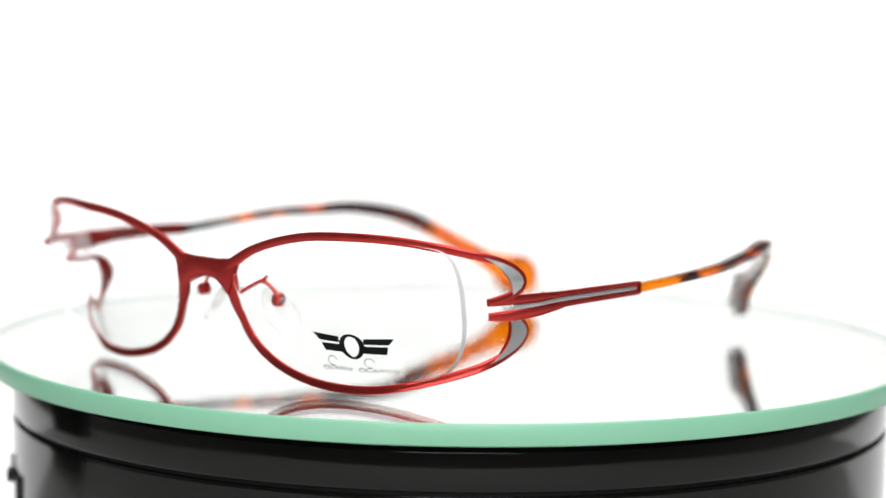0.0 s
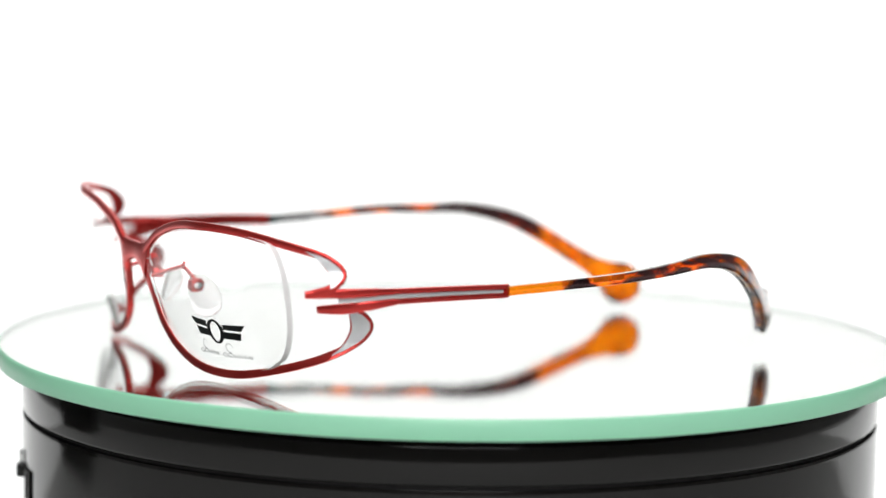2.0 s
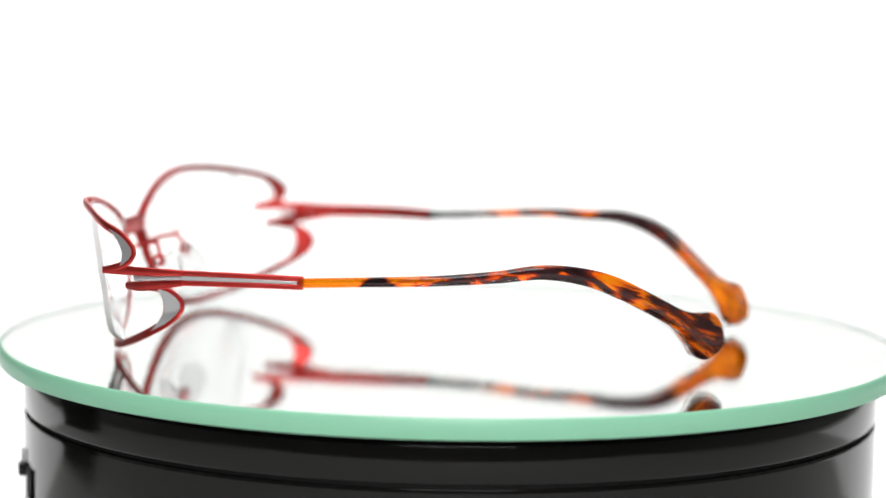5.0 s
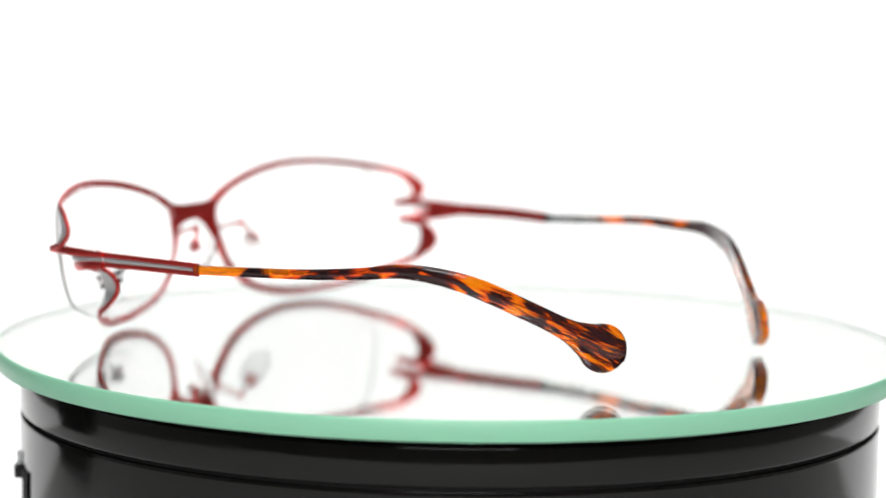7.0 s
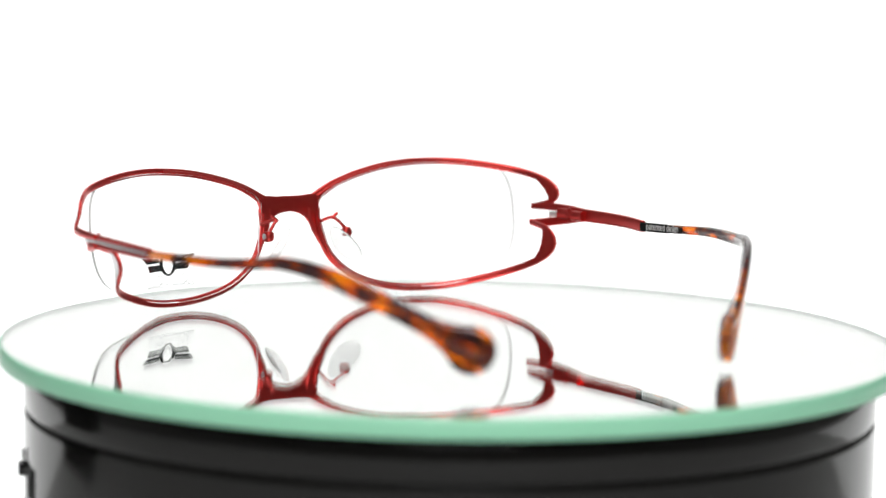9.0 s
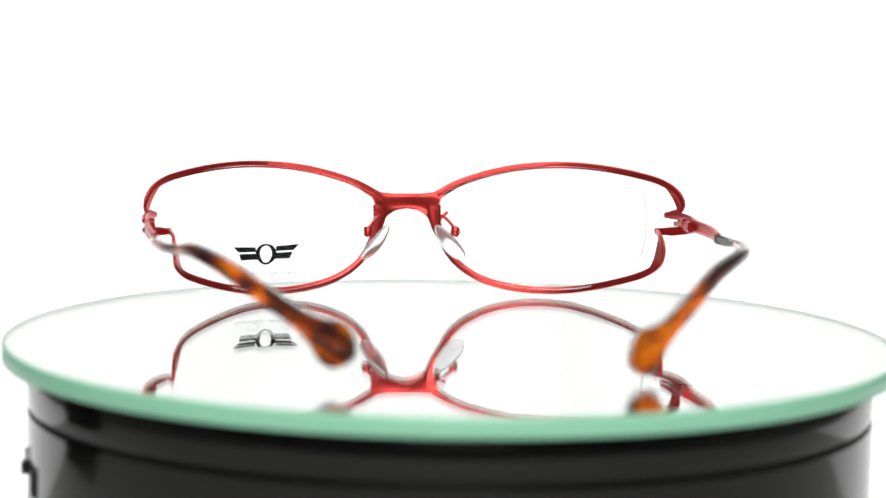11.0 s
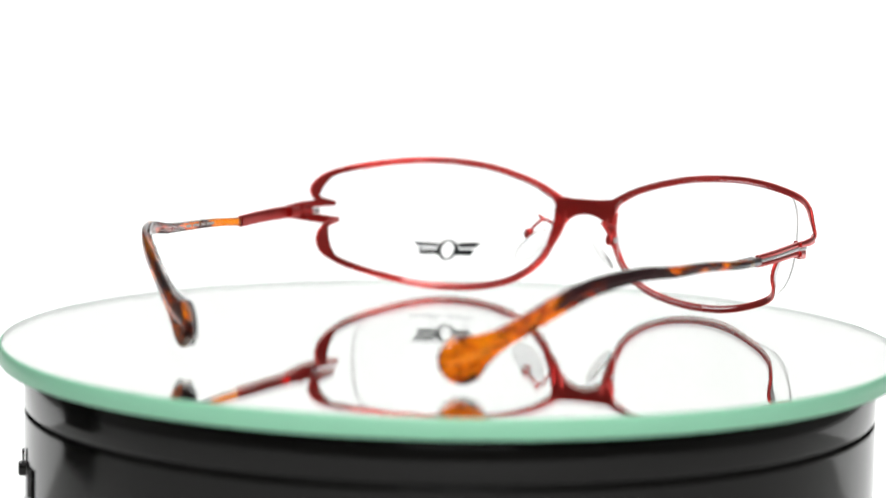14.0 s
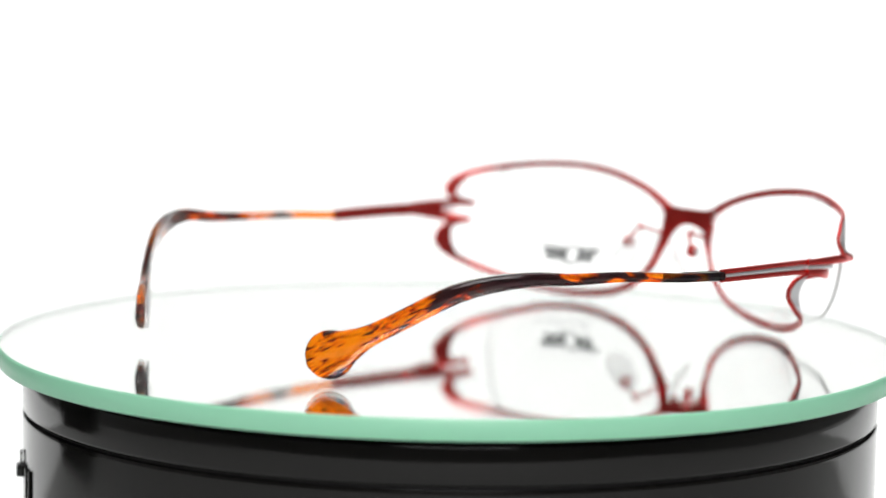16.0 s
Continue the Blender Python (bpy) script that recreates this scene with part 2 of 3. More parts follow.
def turntable():
    top = tagged(new("turntable"), "black glossy round turntable with a mirrored glass plate", "turntable")
    top.location = (0, 0, -0.075)
    base = 0.075
    bm = bmesh.new()
    r = DRUM_R
    lathe(bm, [(0.0001, base - 0.0150), (r - 0.0012, base - 0.0150), (r - 0.00005, base - 0.01505), (r, base - 0.0152),
               (r, base - 0.0160), (r, base - 0.0332), (r, base - 0.0336), (r - 0.0007, base - 0.0338), (r - 0.0007, base - 0.0344), (r, base - 0.0346),
               (r, base - 0.0350), (r, 0.004), (r - 0.0004, 0.002), (r - 0.002, 0.0), (0.0001, 0.0)])
    part("drum", bm, BLACK, top)
    bm = bmesh.new()
    lathe(bm, [(0.0001, base - 0.0151), (r - 0.0012, base - 0.0151), (r - 0.0012, base - 0.0143), (0.0001, base - 0.0143)])
    part("groove", bm, GROOVE, top, "dark shadow gap between the drum halves")
    bm = bmesh.new()
    lathe(bm, [(0.0001, base - 0.0049), (r - 0.0018, base - 0.0049), (r - 0.0008, base - 0.0052), (r - 0.0003, base - 0.0056), (r - 0.0001, base - 0.0068),
               (r, base - 0.0072), (r, base - 0.0134), (r - 0.0001, base - 0.0138), (r - 0.0004, base - 0.0142), (0.0001, base - 0.0142)])
    part("collar", bm, BLACK, top)
    # the latch at the drum's side
    bm = bmesh.new()
    y0 = -0.004
    x0 = -DRUM_R
    box(bm, (x0 - 0.0014, y0 - 0.002, base - 0.0310), (x0 + 0.0012, y0 + 0.002, base - 0.0282), 0.0003)
    box(bm, (x0 - 0.0006, y0 - 0.0012, base - 0.0285), (x0 - 0.0001, y0 + 0.0008, base - 0.0252), 0.0001)
    bmesh.ops.transform(bm, matrix=pose(0, 0, 0.0026, 0, 0, 9.5), verts=bm.verts)
    part("latch", bm, BLACK, top, "small black latch on the drum")
    bm = bmesh.new()
    for az in (0.300, 0.335):
        c, s = math.cos(math.pi + az), math.sin(math.pi + az)
        path = np.array([[c * (DRUM_R + 0.0003), s * (DRUM_R + 0.0003), base - z] for z in (0.0252, 0.0260, 0.0290, 0.0318)])
        sweep(bm, path, np.array([[c, s, 0]] * 4), [0.0005] * 4, [0.0007] * 4, lambda v: Vector(v), k=8)
    part("clip_rib", bm, BLACK, top)
    plate = new("mirror_plate")
    plate.parent = top
    plate.location = (0, 0, base)
    # clear body of the plate; its ground edge and silvered back are parts of it
    bm = bmesh.new()
    R, H, G = DISC_R, DISC_H, DISC_H - 0.0012
    lathe(bm, [(0.00005, 0.0), (R - 0.0006, 0.0), (R - 0.0006, -G + 0.0001), (0.00005, -G + 0.0001)], seg=640)
    for f in bm.faces:
        f.normal_update()
        if abs(f.normal.z) < 0.5 and f.calc_center_median().xy.length > 0.05:
            f.material_index = 1
    part("glass", bm, (GLASS, RIMGLASS), plate, "clear plate glass", smooth=False, solid=True)
    bm = bmesh.new()
    lathe(bm, [(R - 0.0005, 0.00004), (R - 0.00035, 0.00003), (R, -0.0004), (R, -H + 0.0004), (R - 0.00035, -H), (R - 0.0005, -H)], seg=640)
    part("ground_edge", bm, MINT, plate, "pale mint green ground glass edge")
    bm = bmesh.new()
    lathe(bm, [(0.00005, -G), (R - 0.0007, -G), (R - 0.0007, -G - 0.0002), (0.00005, -G - 0.0002)])
    part("silvering", bm, MIRROR, plate, "silvered mirror back", smooth=False)
    bm = bmesh.new()
    lathe(bm, [(0.00005, -G - 0.0003), (R - 0.0008, -G - 0.0003), (R - 0.0008, -H - 0.0002), (0.00005, -H - 0.0002)])
    part("backing_paint", bm, GROOVE, plate, "black paint behind the mirror", smooth=False)
    return plate


# ---------------------------------------------------------------- beside the turntable
def equipment_case():
    """A small black case on the table; the drum mirrors it."""
    case = tagged(new("equipment_case"), "small black equipment case standing on the white table", "case")
    case.location = (-0.375, 0.068, -0.076)
    bm = bmesh.new()
    box(bm, (-0.05, -0.045, 0.0), (0.05, 0.045, 0.085), 0.004)
    part("body", bm, GROOVE, case, smooth=False)
    bm = bmesh.new()
    box(bm, (-0.051, -0.046, 0.0865), (0.051, 0.046, 0.12), 0.004)
    part("lid", bm, GROOVE, case, smooth=False)
    bm = bmesh.new()
    box(bm, (-0.048, -0.043, 0.085), (0.048, 0.043, 0.0865))
    part("seam", bm, BLACK, case, smooth=False)


# ---------------------------------------------------------------- the eyeglasses
# All in millimetres: a to the wearer's left, b back towards the arm tips, z up from the plate.
UPPER = [(6.1, -13.1, 23.6), (14.0, -13.2, 27.9), (25.4, -13.2, 31.0), (37.0, -12.4, 32.1), (47.8, -8.0, 31.8), (58.2, -1.9, 30.1),
         (63.2, 3.9, 28.1), (65.2, 6.7, 25.2), (65.0, 4.6, 22.5), (62.8, 0.0, 21.0)]
LOWER = [(7.3, -12.9, 22.0), (8.0, -11.9, 16.0), (11.3, -10.6, 9.2), (17.9, -9.3, 4.4), (27.5, -7.8, 1.9), (38.3, -4.7, 1.8),
         (47.5, 0.8, 3.9), (55.2, 7.0, 7.0), (58.3, 12.6, 10.2), (58.9, 15.2, 13.2), (59.0, 14.0, 15.6), (59.0, 10.6, 17.0), (59.6, 4.5, 17.5)]
ARM_B = (42.5, 55, 70, 82, 92, 102, 112, 121)
ARM_A = {1: (65.8, 66.6, 65.2, 62.4, 60.1, 54.3, 44.4, 33.3), -1: (65.1, 65.6, 64.2, 62.0, 57.8, 50.4, 40.9, 31.2)}
ARM_Z = {1: (20.4, 21.2, 21.9, 22.8, 23.9, 21.8, 15.7, 8.5), -1: (20.3, 20.9, 22.0, 22.1, 22.2, 19.6, 12.6, 5.8)}


def side_map(sg):
    """Front: from the one modelled half to either half, in metres."""
    def f(p):
        a, b, z = p
        return Vector(((0.71 + sg * a), b + 0.22 * sg * a / 40, z + 0.05 * sg * a / 40)) / 1000
    return f


def arm_map(sg):
    """Arms: each is bent a little its own way."""
    def f(p):
        a, b, z = p
        return Vector((sg * a + (0.71 * (43 - b) / 26 if b < 43 else 0.0), b, z)) / 1000
    return f


def wrap_normal(b):
    """The front is bent round the face: which way its surface faces at depth b."""
    phi = math.radians(np.interp(b, [-13, -9, -5, 0, 6, 12, 16], [2, 14, 27, 42, 56, 70, 80]))
    return np.array([math.sin(phi), -math.cos(phi), 0.0])


def lens_tables():
    up, lo = spline(UPPER, 10)[:56], spline(LOWER, 10)[:66]
    return up[np.argsort(up[:, 0])], lo[np.argsort(lo[:, 0])]


LU, LL = lens_tables()


def rim_b(a, z):
    """Depth of a face stretched between the upper and the lower rim."""
    zu, zl = np.interp(a, LU[:, 0], LU[:, 2]), np.interp(a, LL[:, 0], LL[:, 2])
    bu, bl = np.interp(a, LU[:, 0], LU[:, 1]), np.interp(a, LL[:, 0], LL[:, 1])
    f = min(1.0, max(0.0, (z - zl) / max(zu - zl, 0.1)))
    return bl + (bu - bl) * f - 0.9 * 4 * f * (1 - f) + 0.2


def lens_b(a, z):
    """Depth of the lens's front face: it leaves the flaring rim and ends in an upright edge."""
    if a <= 43:
        return rim_b(a, z)
    k = min(1.0, (a - 43) / 14.5)
    k = k * k * (3 - 2 * k)
    return (rim_b(43, z) + 0.33 * (a - 43)) * (1 - k) + (-7.6 + 0.33 * (a - 43) - 0.16 * (z - 19)) * k


def crescent_plate(bm, seg, share, lift, thick, m):
    """A plate between a lobe's curve and a flatter curve nearer to its chord."""
    n = len(seg)
    rows = []
    for i, p in enumerate(seg):
        u = i / (n - 1)
        q = p + (seg[0] * (1 - u) + seg[-1] * u - p) * share
        nn = wrap_normal(p[1])
        rows.append([bm.verts.new(m(c + nn * (lift + d * thick / 2))) for c, d in ((p, 1), (q, 1), (q, -1), (p, -1))])
    for a, b in zip(rows, rows[1:]):
        for j in range(4):
            bm.faces.new((a[j], a[(j + 1) % 4], b[(j + 1) % 4], b[j]))


def build_front(glasses):
    for sg in (1, -1):
        m = side_map(sg)
        # rims
        up, lo = spline(UPPER, 10), spline(LOWER, 10)
        n = len(up)
        s = np.arange(n) / 10
        bm = bmesh.new()
        wu = np.interp(s, [0, 1, 4.5, 5.5, 6.5, 7.2, 8.2, 9], [2.4, 1.8, 1.7, 1.7, 1.75, 1.75, 1.6, 1.4])
        tu = np.interp(s, [0, 1, 4, 9], [1.3, 0.9, 0.85, 0.85])
        ou = np.interp(s, [0, 5.5, 6.5, 7.2, 8.2, 9], [0, 0, -0.1, -0.1, -0.05, 0])
        sweep(bm, up, [wrap_normal(p[1]) for p in up], wu, tu, m, off=ou)
        n2 = len(lo)
        s2 = np.arange(n2) / 10
        wl = np.interp(s2, [0, 0.6, 1.4, 6, 7, 8, 9, 10, 11, 12], [3.8, 3.0, 1.85, 1.7, 1.75, 1.75, 1.75, 1.7, 1.5, 1.3])
        tl = np.interp(s2, [0, 1.4, 5, 12], [1.3, 0.9, 0.85, 0.85])
        ol = np.interp(s2, [0, 0.6, 1.4, 7, 8, 9, 10, 11, 12], [-0.7, -0.6, -0.1, 0, 0.1, 0.1, 0.1, 0, 0])
        sweep(bm, lo, [wrap_normal(p[1]) for p in lo], wl, tl, m, off=ol)
        rim = part("rim", bm, RED, glasses, "red anodised metal rim flaring into two wing lobes")
        # lens groove behind the inner half of the rim
        for src, i1, nm in ((up, 29, "lens_groove"), (lo, 47, "lens_groove")):
            seg = src[2:i1]
            bm = bmesh.new()
            sweep(bm, seg, [wrap_normal(p[1]) for p in seg], [0.8] * len(seg), [0.8] * len(seg), m, lift=[-0.75] * len(seg), k=10, power=2.6)
            part(nm, bm, RED, rim)
        # silver crescents inside the two lobes
        for src, i0, i1, share_front in ((up, 54, 82, 0.62), (lo, 72, 112, 0.60)):
            seg = src[i0:i1]
            for name, mat, share, lift, thick, label in (("crescent", SILVER, share_front, 0.44, 0.16, "satin silver crescent inlay"),
                                                         ("lobe_web", RED, share_front + 0.04, -0.05, 0.7, "")):
                bm = bmesh.new()
                crescent_plate(bm, seg, share, lift, thick, m)
                part(name, bm, mat, rim, label, solid=True)
        # two prongs of the end piece running back to the hinge
        bm = bmesh.new()
        for pts, hh in (([(62.7, -0.3, 21.0), (64.8, 5, 21.3), (66.0, 11, 21.4), (66.2, 17.5, 21.45)], (1.5, 1.9, 1.7, 1.15)),
                        ([(59.4, 3.8, 17.5), (62.6, 7.5, 17.9), (65.2, 12, 18.7), (66.2, 17.5, 19.35)], (1.5, 2.2, 2.1, 1.25))):
            path = spline(pts, 6)
            hs = np.interp(np.arange(len(path)) / 6, [0, 1, 2, 3], hh)
            nr = [np.array([0.93, -0.36, 0])] * len(path)
            sweep(bm, path, nr, hs, [1.0] * len(path), m)
        part("end_piece", bm, RED, glasses)
        bm = bmesh.new()
        path = spline([(63.4, 6.5, 19.65), (64.2, 8.0, 19.8), (65.5, 12.5, 20.1), (66.0, 17.4, 20.4)], 6)
        sweep(bm, path, [np.array([0.95, -0.3, 0])] * len(path), np.linspace(1.3, 1.0, len(path)), [0.5] * len(path), m)
        part("stripe", bm, SILVER, glasses, "silver inlay between the prongs")
        # hinge, on the inner face
        bm = bmesh.new()
        for b0, b1, h in ((9.5, 13.2, 2.6), (13.5, 15.2, 1.9), (15.4, 19.5, 2.4)):
            path = np.array([(64.2, b0, 20.2), (64.4, (b0 + b1) / 2, 20.2), (64.5, b1, 20.3)])
            sweep(bm, path, [np.array([-1.0, 0, 0])] * 3, [h] * 3, [1.5] * 3, m)
        hinge = part("hinge", bm, RED, glasses)
        bm = bmesh.new()
        path = np.array([(64.0, 14.4, 18.7), (64.0, 14.4, 21.9)])
        sweep(bm, path, [np.array([1.0, 0, 0])] * 2, [0.9] * 2, [0.9] * 2, m, power=2)
        part("hinge_screw", bm, RED, hinge)
        # lens
        build_lens(glasses, m, sg)
        build_nose_pad(glasses, m)
    # bridge
    bm = bmesh.new()
    path = spline([(-7.7, -12.9, 21.4), (-5.0, -13.1, 22.4), (0.0, -13.0, 23.0), (5.0, -13.1, 22.4), (7.7, -12.9, 21.4)], 8)
    k = np.abs(path[:, 0])
    sweep(bm, path, [np.array([0, -1.0, 0])] * len(path), np.interp(k, [0, 3, 5.5, 7.7], [3.8, 4.3, 6.0, 8.0]), [1.25] * len(path), lambda p: Vector((p[0] + 0.71, p[1], p[2])) / 1000)
    part("bridge", bm, RED, glasses)


def lens_outline(a):
    zu, zl = np.interp(a, LU[:, 0], LU[:, 2]), np.interp(a, LL[:, 0], LL[:, 2])
    if a < 9.8:
        # rounded corner at the nose
        f = (a - 7.8) / 2.0
        zl = 20 + (zl - 20) * min(1, max(0.05, f))
        zu -= 1.2 * (1 - min(1, max(0, f)))
    mid = 19.5
    if a > 49:
        zl = mid + (zl - mid) * max(0.0, 1 - ((a - 49) / 9.2) ** 2.6) ** 0.42
    if a > 53:
        zu = mid + (zu - mid) * max(0.0, 1 - ((a - 53) / 5.2) ** 3.0) ** 0.34
    inset = min(0.3, 0.1 * (zu - zl))
    return zl + inset, zu - inset


def build_lens(glasses, m, sg):
    bm = bmesh.new()
    cols = np.concatenate([np.linspace(8.0, 12, 8), np.linspace(13.5, 50, 18), 51 + 7.18 * np.sin(np.linspace(0, 0.5 * math.pi, 22))])
    nv = 12
    grids = []
    for back in (0.0, 1.25):
        g = []
        for a in cols:
            zl, zu = lens_outline(a)
            g.append([bm.verts.new(m((a, lens_b(a, zl + (zu - zl) * j / nv) + back, zl + (zu - zl) * j / nv))) for j in range(nv + 1)])
        grids.append(g)
    f, k = grids
    nc = len(cols)
    edge = []
    for g in grids:
        for i in range(nc - 1):
            for j in range(nv):
                bm.faces.new((g[i][j], g[i + 1][j], g[i + 1][j + 1], g[i][j + 1]))
    for i in range(nc - 1):
        edge.append(bm.faces.new((f[i][0], f[i + 1][0], k[i + 1][0], k[i][0])))
        edge.append(bm.faces.new((f[i][nv], f[i + 1][nv], k[i + 1][nv], k[i][nv])))
    for j in range(nv):
        edge.append(bm.faces.new((f[0][j], f[0][j + 1], k[0][j + 1], k[0][j])))
        edge.append(bm.faces.new((f[-1][j], f[-1][j + 1], k[-1][j + 1], k[-1][j])))
    for e in edge:
        e.material_index = 1
    lens = part("lens", bm, (LENS, LENS_EDGE), glasses, "clear plastic demo lens" + (" with a black printed mark" if sg > 0 else ""), solid=True)
    lens.visible_shadow = False
    if sg > 0:
        build_print(lens, m)


def build_print(lens, m):
    """The printed mark as plain shapes: a ring between two slanted blocks, two faint lines below."""
    def on(a, z):
        return m((a, lens_b(a, z) - 0.06, z))

    def strip(name, top, low, n, mat, label=""):
        bm = bmesh.new()
        rows = []
        for i in range(n + 1):
            u = i / n
            rows.append([bm.verts.new(on(*(np.array(p0) + (np.array(p1) - np.array(p0)) * u))) for p0, p1 in (top, low)])
        for a, b in zip(rows, rows[1:]):
            bm.faces.new((a[0], b[0], b[1], a[1]))
        part(name, bm, mat, lens, label)

    # slanted slab with a level slit
    strip("mark", ((26.9, 12.6), (32.7, 12.2)), ((28.4, 11.15), (32.8, 11.0)), 6, INK, "black printed mark")
    strip("mark", ((28.55, 10.75), (32.8, 10.6)), ((29.4, 9.15), (33.8, 9.15)), 6, INK)
    # egg-shaped ring
    bm = bmesh.new()
    rows = []
    for i in range(40):
        t = 2 * math.pi * i / 40
        point = 0.35 * max(0.0, -math.sin(t)) ** 3
        rows.append([bm.verts.new(on(35.3 + rx * math.cos(t) + 0.25 * point, 10.5 + rz * math.sin(t) - point)) for rx, rz in ((2.65, 2.35), (1.5, 1.85))])
    for i in range(40):
        a, b = rows[i], rows[(i + 1) % 40]
        bm.faces.new((a[0], b[0], b[1], a[1]))
    part("mark", bm, INK, lens)
    # slanted slab with a level slit, the other way round
    strip("mark", ((37.9, 12.05), (43.6, 12.4)), ((37.8, 10.95), (42.3, 11.05)), 6, INK)
    strip("mark", ((37.8, 10.55), (42.2, 10.65)), ((37.0, 9.1), (41.7, 9.1)), 6, INK)

    # two faint curling strokes below
    def stroke(points, width):
        path = spline(points, 5)
        bm = bmesh.new()
        rows = []
        for i in range(len(path)):
            t = unit(path[min(i + 1, len(path) - 1)] - path[max(i - 1, 0)])
            side = np.array([-t[1], t[0]]) * width / 2
            rows.append([bm.verts.new(on(*(path[i] + side))), bm.verts.new(on(*(path[i] - side)))])
        for p, q in zip(rows, rows[1:]):
            bm.faces.new((p[0], q[0], q[1], p[1]))
        part("faint_stroke", bm, FAINT, lens, "faint grey printed flourish")

    for a0, a1 in ((28.3, 34.6), (36.0, 43.2)):
        loop = [(a0 + 2.3 + 1.0 * math.cos(w), 7.2 + 0.95 * math.sin(w)) for w in (0.2, 1.2, 2.2, 3.2, 4.2, 5.0)]
        stroke(loop + [(a0 + 1.6, 6.0), (a0 + 0.7, 5.3), (a0 - 0.1, 5.6), (a0 + 0.5, 6.1), (a0 + 1.5, 5.5), (a0 + 2.4, 5.4)], 0.17)
        n = 12
        stroke([(a0 + 2.4 + (a1 - a0 - 2.4) * i / n + 0.16 * math.sin(i * 2.1), 5.75 + 0.42 * (-1) ** i * (0.8 + 0.2 * math.cos(i * 1.7))) for i in range(n + 1)], 0.16)


def build_nose_pad(glasses, m):
    # wire arm with a short spur at its knee
    bm = bmesh.new()
    path = spline([(8.2, -11.9, 18.4), (8.0, -8.2, 19.5), (7.7, -5.2, 20.2), (8.3, -4.4, 19.9), (9.6, -3.7, 18.6), (10.6, -3.2, 17.3)], 8)
    sweep(bm, path, [np.array([1.0, 0.2, 0.1])] * len(path), [0.8] * len(path), [0.8] * len(path), m, k=10, power=2)
    spur = np.array([(7.6, -4.7, 19.9), (8.3, -4.8, 20.6), (9.1, -4.9, 21.2)])
    sweep(bm, spur, [np.array([0.2, 1.0, 0.1])] * 3, [0.9, 0.8, 0.7], [0.9, 0.8, 0.7], m, k=8, power=2)
    arm = part("pad_arm", bm, RED, glasses)
    bm = bmesh.new()
    path = np.array([(10.9, -3.5, 17.8), (10.8, -3.4, 17.2), (10.7, -3.3, 16.0), (10.6, -3.3, 15.4)])
    sweep(bm, path, [np.array([1.0, 0.1, 0])] * 4, [1.7, 2.6, 2.6, 1.8], [1.5, 2.2, 2.2, 1.6], m, k=12)
    part("pad_box", bm, RED, arm)
    bm = bmesh.new()
    path = np.array([(11.6, -3.3, 16.6), (12.1, -3.3, 16.6), (12.25, -3.3, 16.6)])
    sweep(bm, path, [np.array([0, 0, 1.0])] * 3, [1.3, 1.3, 0.8], [1.3, 1.3, 0.8], m, power=2)
    part("screw", bm, SILVER, arm)
    # pad: a flattened drop
    bm = bmesh.new()
    bmesh.ops.create_uvsphere(bm, u_segments=24, v_segments=16, radius=1.0)
    axis_l = unit(np.array([0.64, 0.12, -0.76]))
    axis_n = unit(np.array([-0.80, 0.50, -0.33]) - axis_l * np.dot(axis_l, np.array([-0.80, 0.50, -0.33])))
    axis_w = np.cross(axis_l, axis_n)
    c = np.array([8.9, -1.0, 14.0])
    for v in bm.verts:
        u, w, n = v.co.z, v.co.y, v.co.x
        fat = 1.0 + 0.22 * u
        v.co = m(c + axis_l * (u * 5.4) + axis_w * (w * 3.0 * fat) + axis_n * (n * 1.1 - 0.5 * u * u))
    pad = part("nose_pad", bm, PAD, glasses, "clear silicone nose pad", solid=True)
    pad.visible_shadow = False


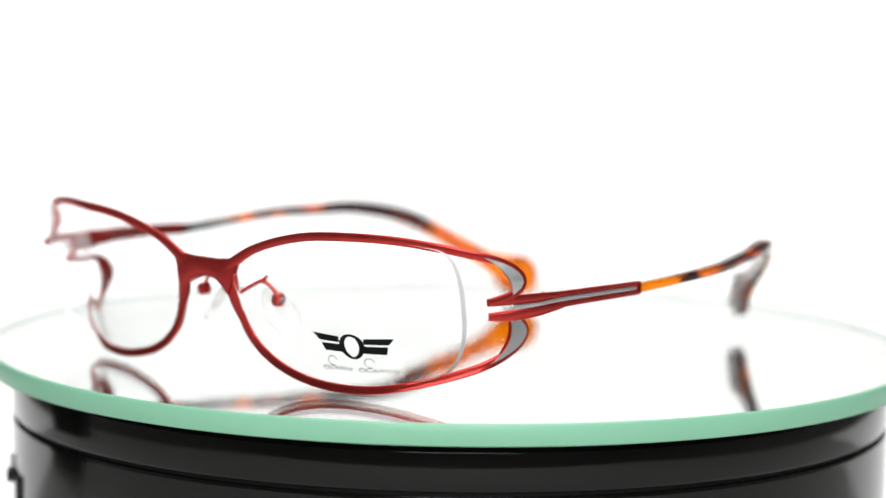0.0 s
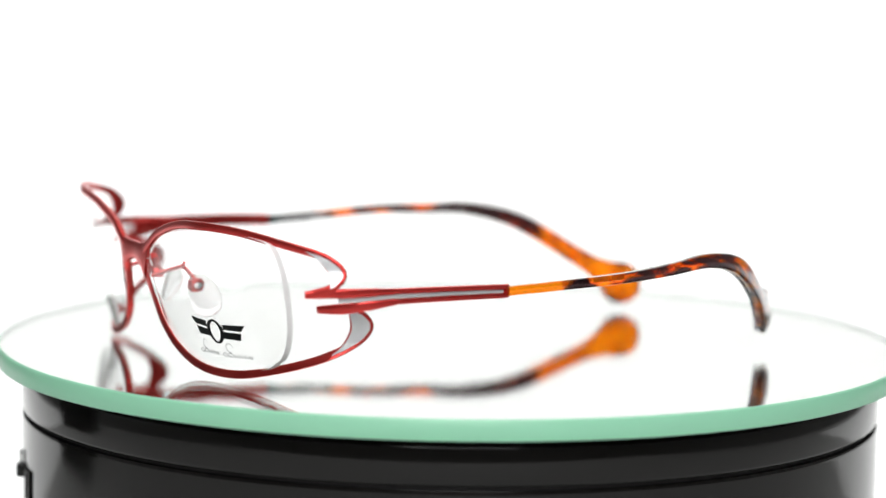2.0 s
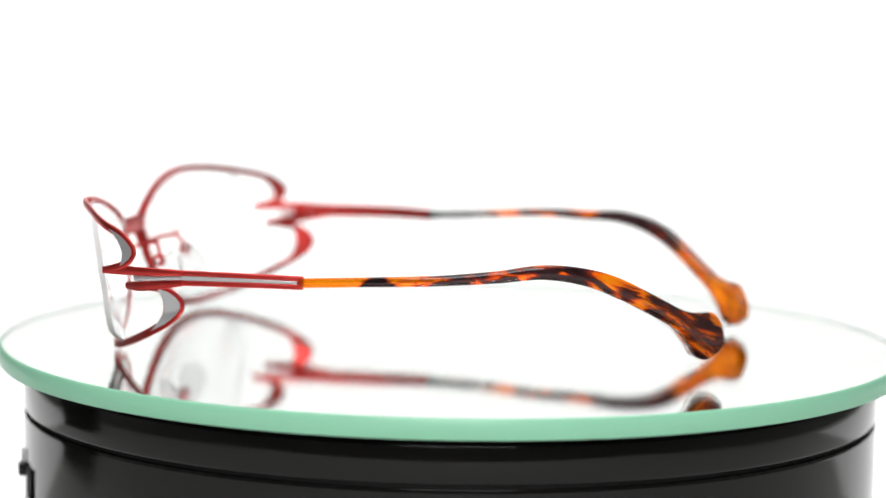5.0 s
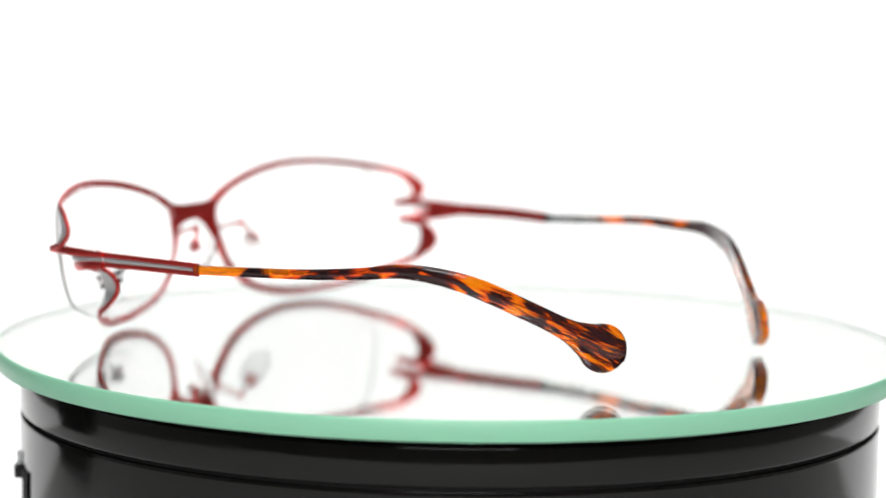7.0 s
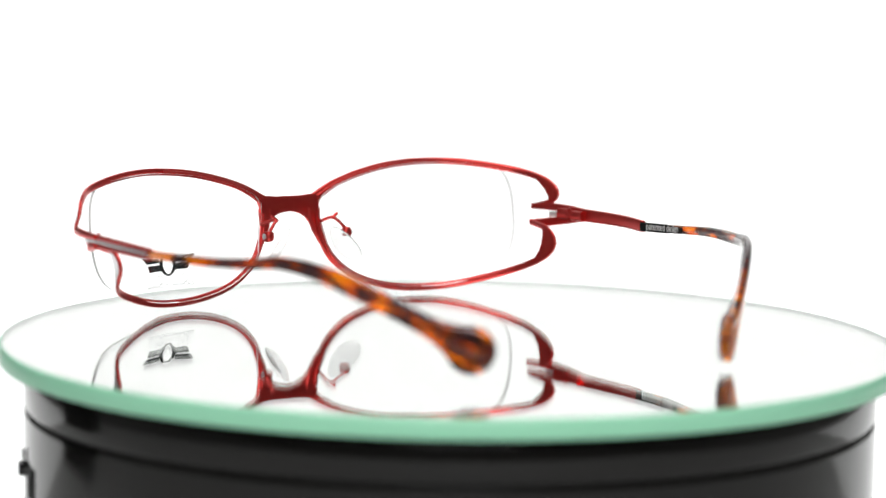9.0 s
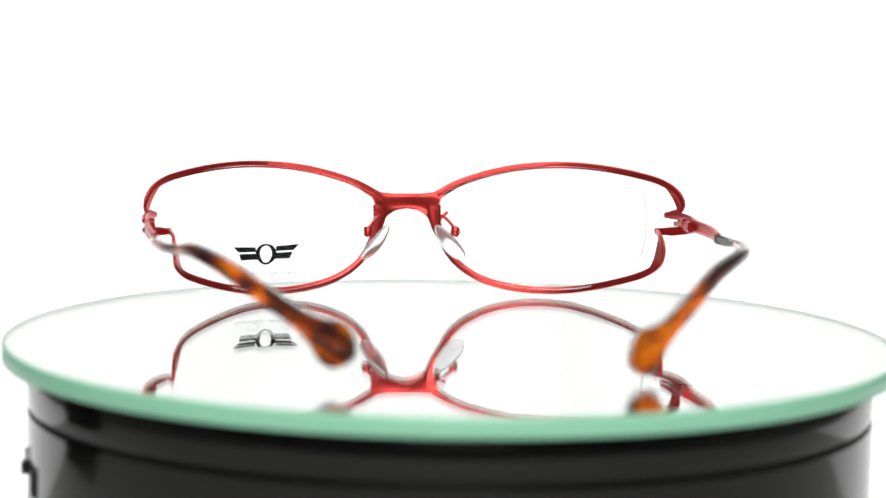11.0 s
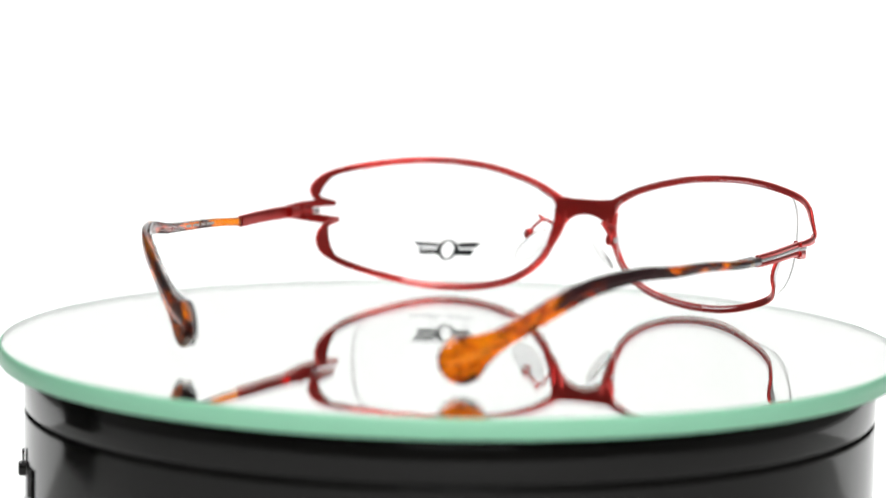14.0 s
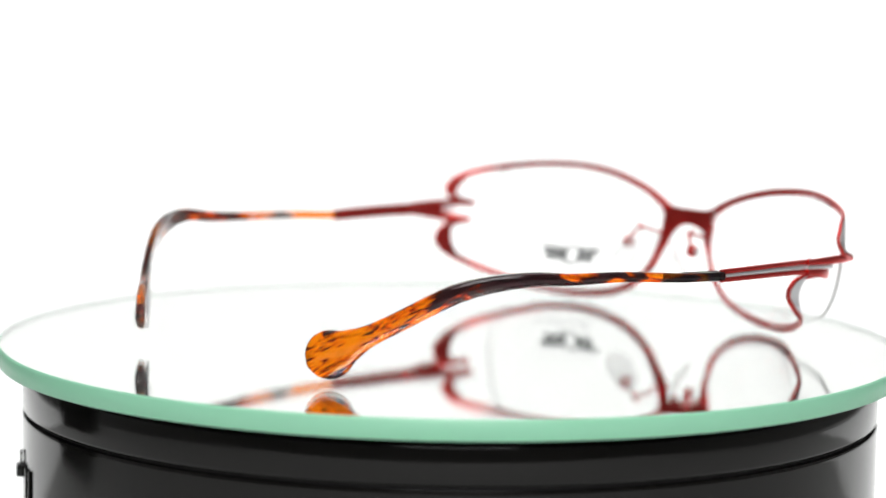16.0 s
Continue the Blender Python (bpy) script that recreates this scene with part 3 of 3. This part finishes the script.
def build_arms(glasses):
    for sg in (1, -1):
        m = arm_map(sg)
        # flat metal arm with a silver stripe let into its outer face
        bm = bmesh.new()
        path = spline([(65.6, 16.8, 20.4), (66.0, 25, 20.5), (66.1, 34, 20.5), (ARM_A[sg][0], 42.8, ARM_Z[sg][0])], 8)
        n = len(path)
        k = np.linspace(0, 1, n)
        nr = [np.array([1.0, 0, 0])] * n
        sweep(bm, path, nr, 3.1 - 0.4 * k, [0.7] * n, m, lift=[-0.25] * n)
        for s in (1, -1):
            sweep(bm, path, nr, 1.1 - 0.05 * k, [1.1] * n, m, off=s * (1.05 - 0.2 * k))
        endp = np.array([(ARM_A[sg][0], 42.2, ARM_Z[sg][0]), (ARM_A[sg][0], 43.0, ARM_Z[sg][0])])
        sweep(bm, endp, [np.array([1.0, 0, 0])] * 2, [2.7] * 2, [1.1] * 2, m)
        arm = part("temple_arm", bm, RED, glasses, "flat red metal temple arm with a silver stripe")
        bm = bmesh.new()
        q = path[:-1]
        sweep(bm, q, nr[:-1], 1.0 - 0.25 * k[:-1], [0.5] * (n - 1), m, lift=[0.18] * (n - 1))
        part("stripe", bm, SILVER, arm, "silver stripe")
        # acetate end
        ctrl = list(zip(ARM_A[sg], ARM_B, ARM_Z[sg]))
        end = unit(np.array(ctrl[-1]) - np.array(ctrl[-2]))
        ctrl.append(tuple(np.array(ctrl[-1]) + end * (5.2 if sg > 0 else 4.0)))
        path = spline(ctrl, 12)
        n = len(path)
        nrm = []
        for i in range(n):
            t = unit(path[min(i + 1, n - 1)] - path[max(i - 1, 0)])
            nrm.append(unit(np.cross(t, np.array([0, 0, 1.0]))))
        d = np.concatenate([[0], np.cumsum(np.linalg.norm(np.diff(path, axis=0), axis=1))])
        rest = d[-1] - d
        # height along the arm, with a round paddle at the end
        h = np.interp(d, [0, 15, 30, 42, 54, 66], [1.95, 2.0, 2.2, 2.6, 3.3, 4.1])
        rp = 5.1
        for i in range(n):
            x = rest[i] - rp + 0.05
            if abs(x) < rp:
                h[i] = max(h[i] + 2.6 if x > 0 else 0.6, 2 * math.sqrt(max(rp * rp - x * x, 0.05)))
            elif x > 0:
                h[i] = h[i] + 2.6 * math.exp(-(x - rp) / 2.2)
        th = np.interp(d, [0, 20, 50, 80, 90], [1.9, 2.0, 2.3, 2.5, 2.9])
        bm = bmesh.new()
        sweep(bm, path, nrm, h, th * 0.74, m, lift=th * 0.13, k=16, power=3.0, along=d)
        tip = part("temple_tip", bm, TORTOISE[sg], arm, "amber and dark brown tortoiseshell acetate", solid=True)
        bm = bmesh.new()
        sweep(bm, path, nrm, h * 0.97, th * 0.24, m, lift=-th * 0.37, k=16, power=3.0)
        inner = part("inner_layer", bm, CRYSTAL, arm, "clear acetate lining", solid=True)
        inner.visible_shadow = False
        build_writing(arm, m, path, nrm, th, d, sg)


def build_writing(arm, m, path, nrm, th, d, sg):
    """Printing on the inner face of the acetate: words on one arm, unreadable print on the other."""
    def place(s, v):
        i = int(np.searchsorted(d, s)) - 1
        i = min(max(i, 0), len(path) - 2)
        u = (s - d[i]) / (d[i + 1] - d[i])
        p = path[i] + (path[i + 1] - path[i]) * u
        nn = nrm[i]
        t = unit(path[i + 1] - path[i])
        w = np.cross(nn, t)
        return m(p - nn * (th[i] * 0.5 + 0.03) + w * v)

    if sg < 0:
        # black patch under white lettering
        bm = bmesh.new()
        rows = [[bm.verts.new(place(0.2 + 16.8 * k / 8, v * (1.05 if k < 6 else 0.6))) for v in (-1, 1)] for k in range(9)]
        for a, b in zip(rows, rows[1:]):
            bm.faces.new((a[0], b[0], b[1], a[1]))
        part("patch", bm, INK, arm, "black printed patch")
        cu = bpy.data.curves.new("lettering", "FONT")
        cu.body, cu.size, cu.offset = "patented design", 2.0, 0.018
        tmp = new("lettering_source", cu)
        bpy.context.view_layer.update()
        me = bpy.data.meshes.new_from_object(tmp)
        bpy.data.objects.remove(tmp)
        xs = [v.co.x for v in me.vertices]
        x0, x1 = min(xs), max(xs)
        for v in me.vertices:
            s = 2.6 + (v.co.x - x0) / (x1 - x0) * 12.6
            q = place(s, (v.co.y - 0.45) * 1.2)
            v.co = q
        for v in me.vertices:
            v.co.x += 0.00004
        me.materials.append(WHITEINK)
        ob = new("lettering", me)
        ob.parent = arm
        tagged(ob, "white printed lettering")
    else:
        for s0, s1 in ((12.5, 16.2), (16.9, 19.0), (20.0, 23.6), (24.5, 27.5)):
            bm = bmesh.new()
            rows = [[bm.verts.new(place(s0 + (s1 - s0) * k / 4, v)) for v in (-0.28, 0.28)] for k in range(5)]
            for a, b in zip(rows, rows[1:]):
                bm.faces.new((a[0], b[0], b[1], a[1]))
            part("printed_bar", bm, WHITEINK, arm, "white printed bar")


def eyeglasses():
    g = tagged(new("eyeglasses"), "red metal eyeglasses with tortoiseshell arm tips on a mirror plate", "eyeglasses")
    build_front(g)
    build_arms(g)
    return g


studio()
equipment_case()
plate = turntable()
glasses = eyeglasses()

# ---------------------------------------------------------------- what moves
TURN = [(0.0, 41.2), (0.5, 35.4), (1.0, 29.5), (1.5, 23.65), (2.0, 17.75), (2.5, 11.85), (3.0, 5.9), (3.5, 0.0), (4.2, -8.4),
        (5.3, -21.7), (6.5, -36.2), (7.0, -42.15), (7.5, -48.0), (8.0, -53.7), (8.5, -59.3), (9.2, -67.3), (10.3, -80.4),
        (11.5, -94.6), (12.0, -100.4), (12.5, -106.15), (13.0, -112.0), (13.5, -117.85), (14.0, -123.7), (14.5, -129.5),
        (15.0, -135.3), (15.5, -141.05), (16.0, -146.8)]


def motions():
    push = [np.interp(t, [r[0] for r in BREATH], [r[1] for r in BREATH]) / 1000 for t, d in FOCUS]
    walk(focus_mark, [(t, Matrix.Translation(EYE + AIM * (d + p))) for (t, d), p in zip(FOCUS, push)])
    stand = pose(-0.060646, -0.007497, 0.0, 0, 0, -82.7585)
    walk(glasses, [(t, pose(0, 0, 0, 0, 0, deg) @ stand) for t, deg in TURN])
    walk(plate, [(t, pose(0, 0, 0.075, 0, 0, deg)) for t, deg in TURN])


motions()
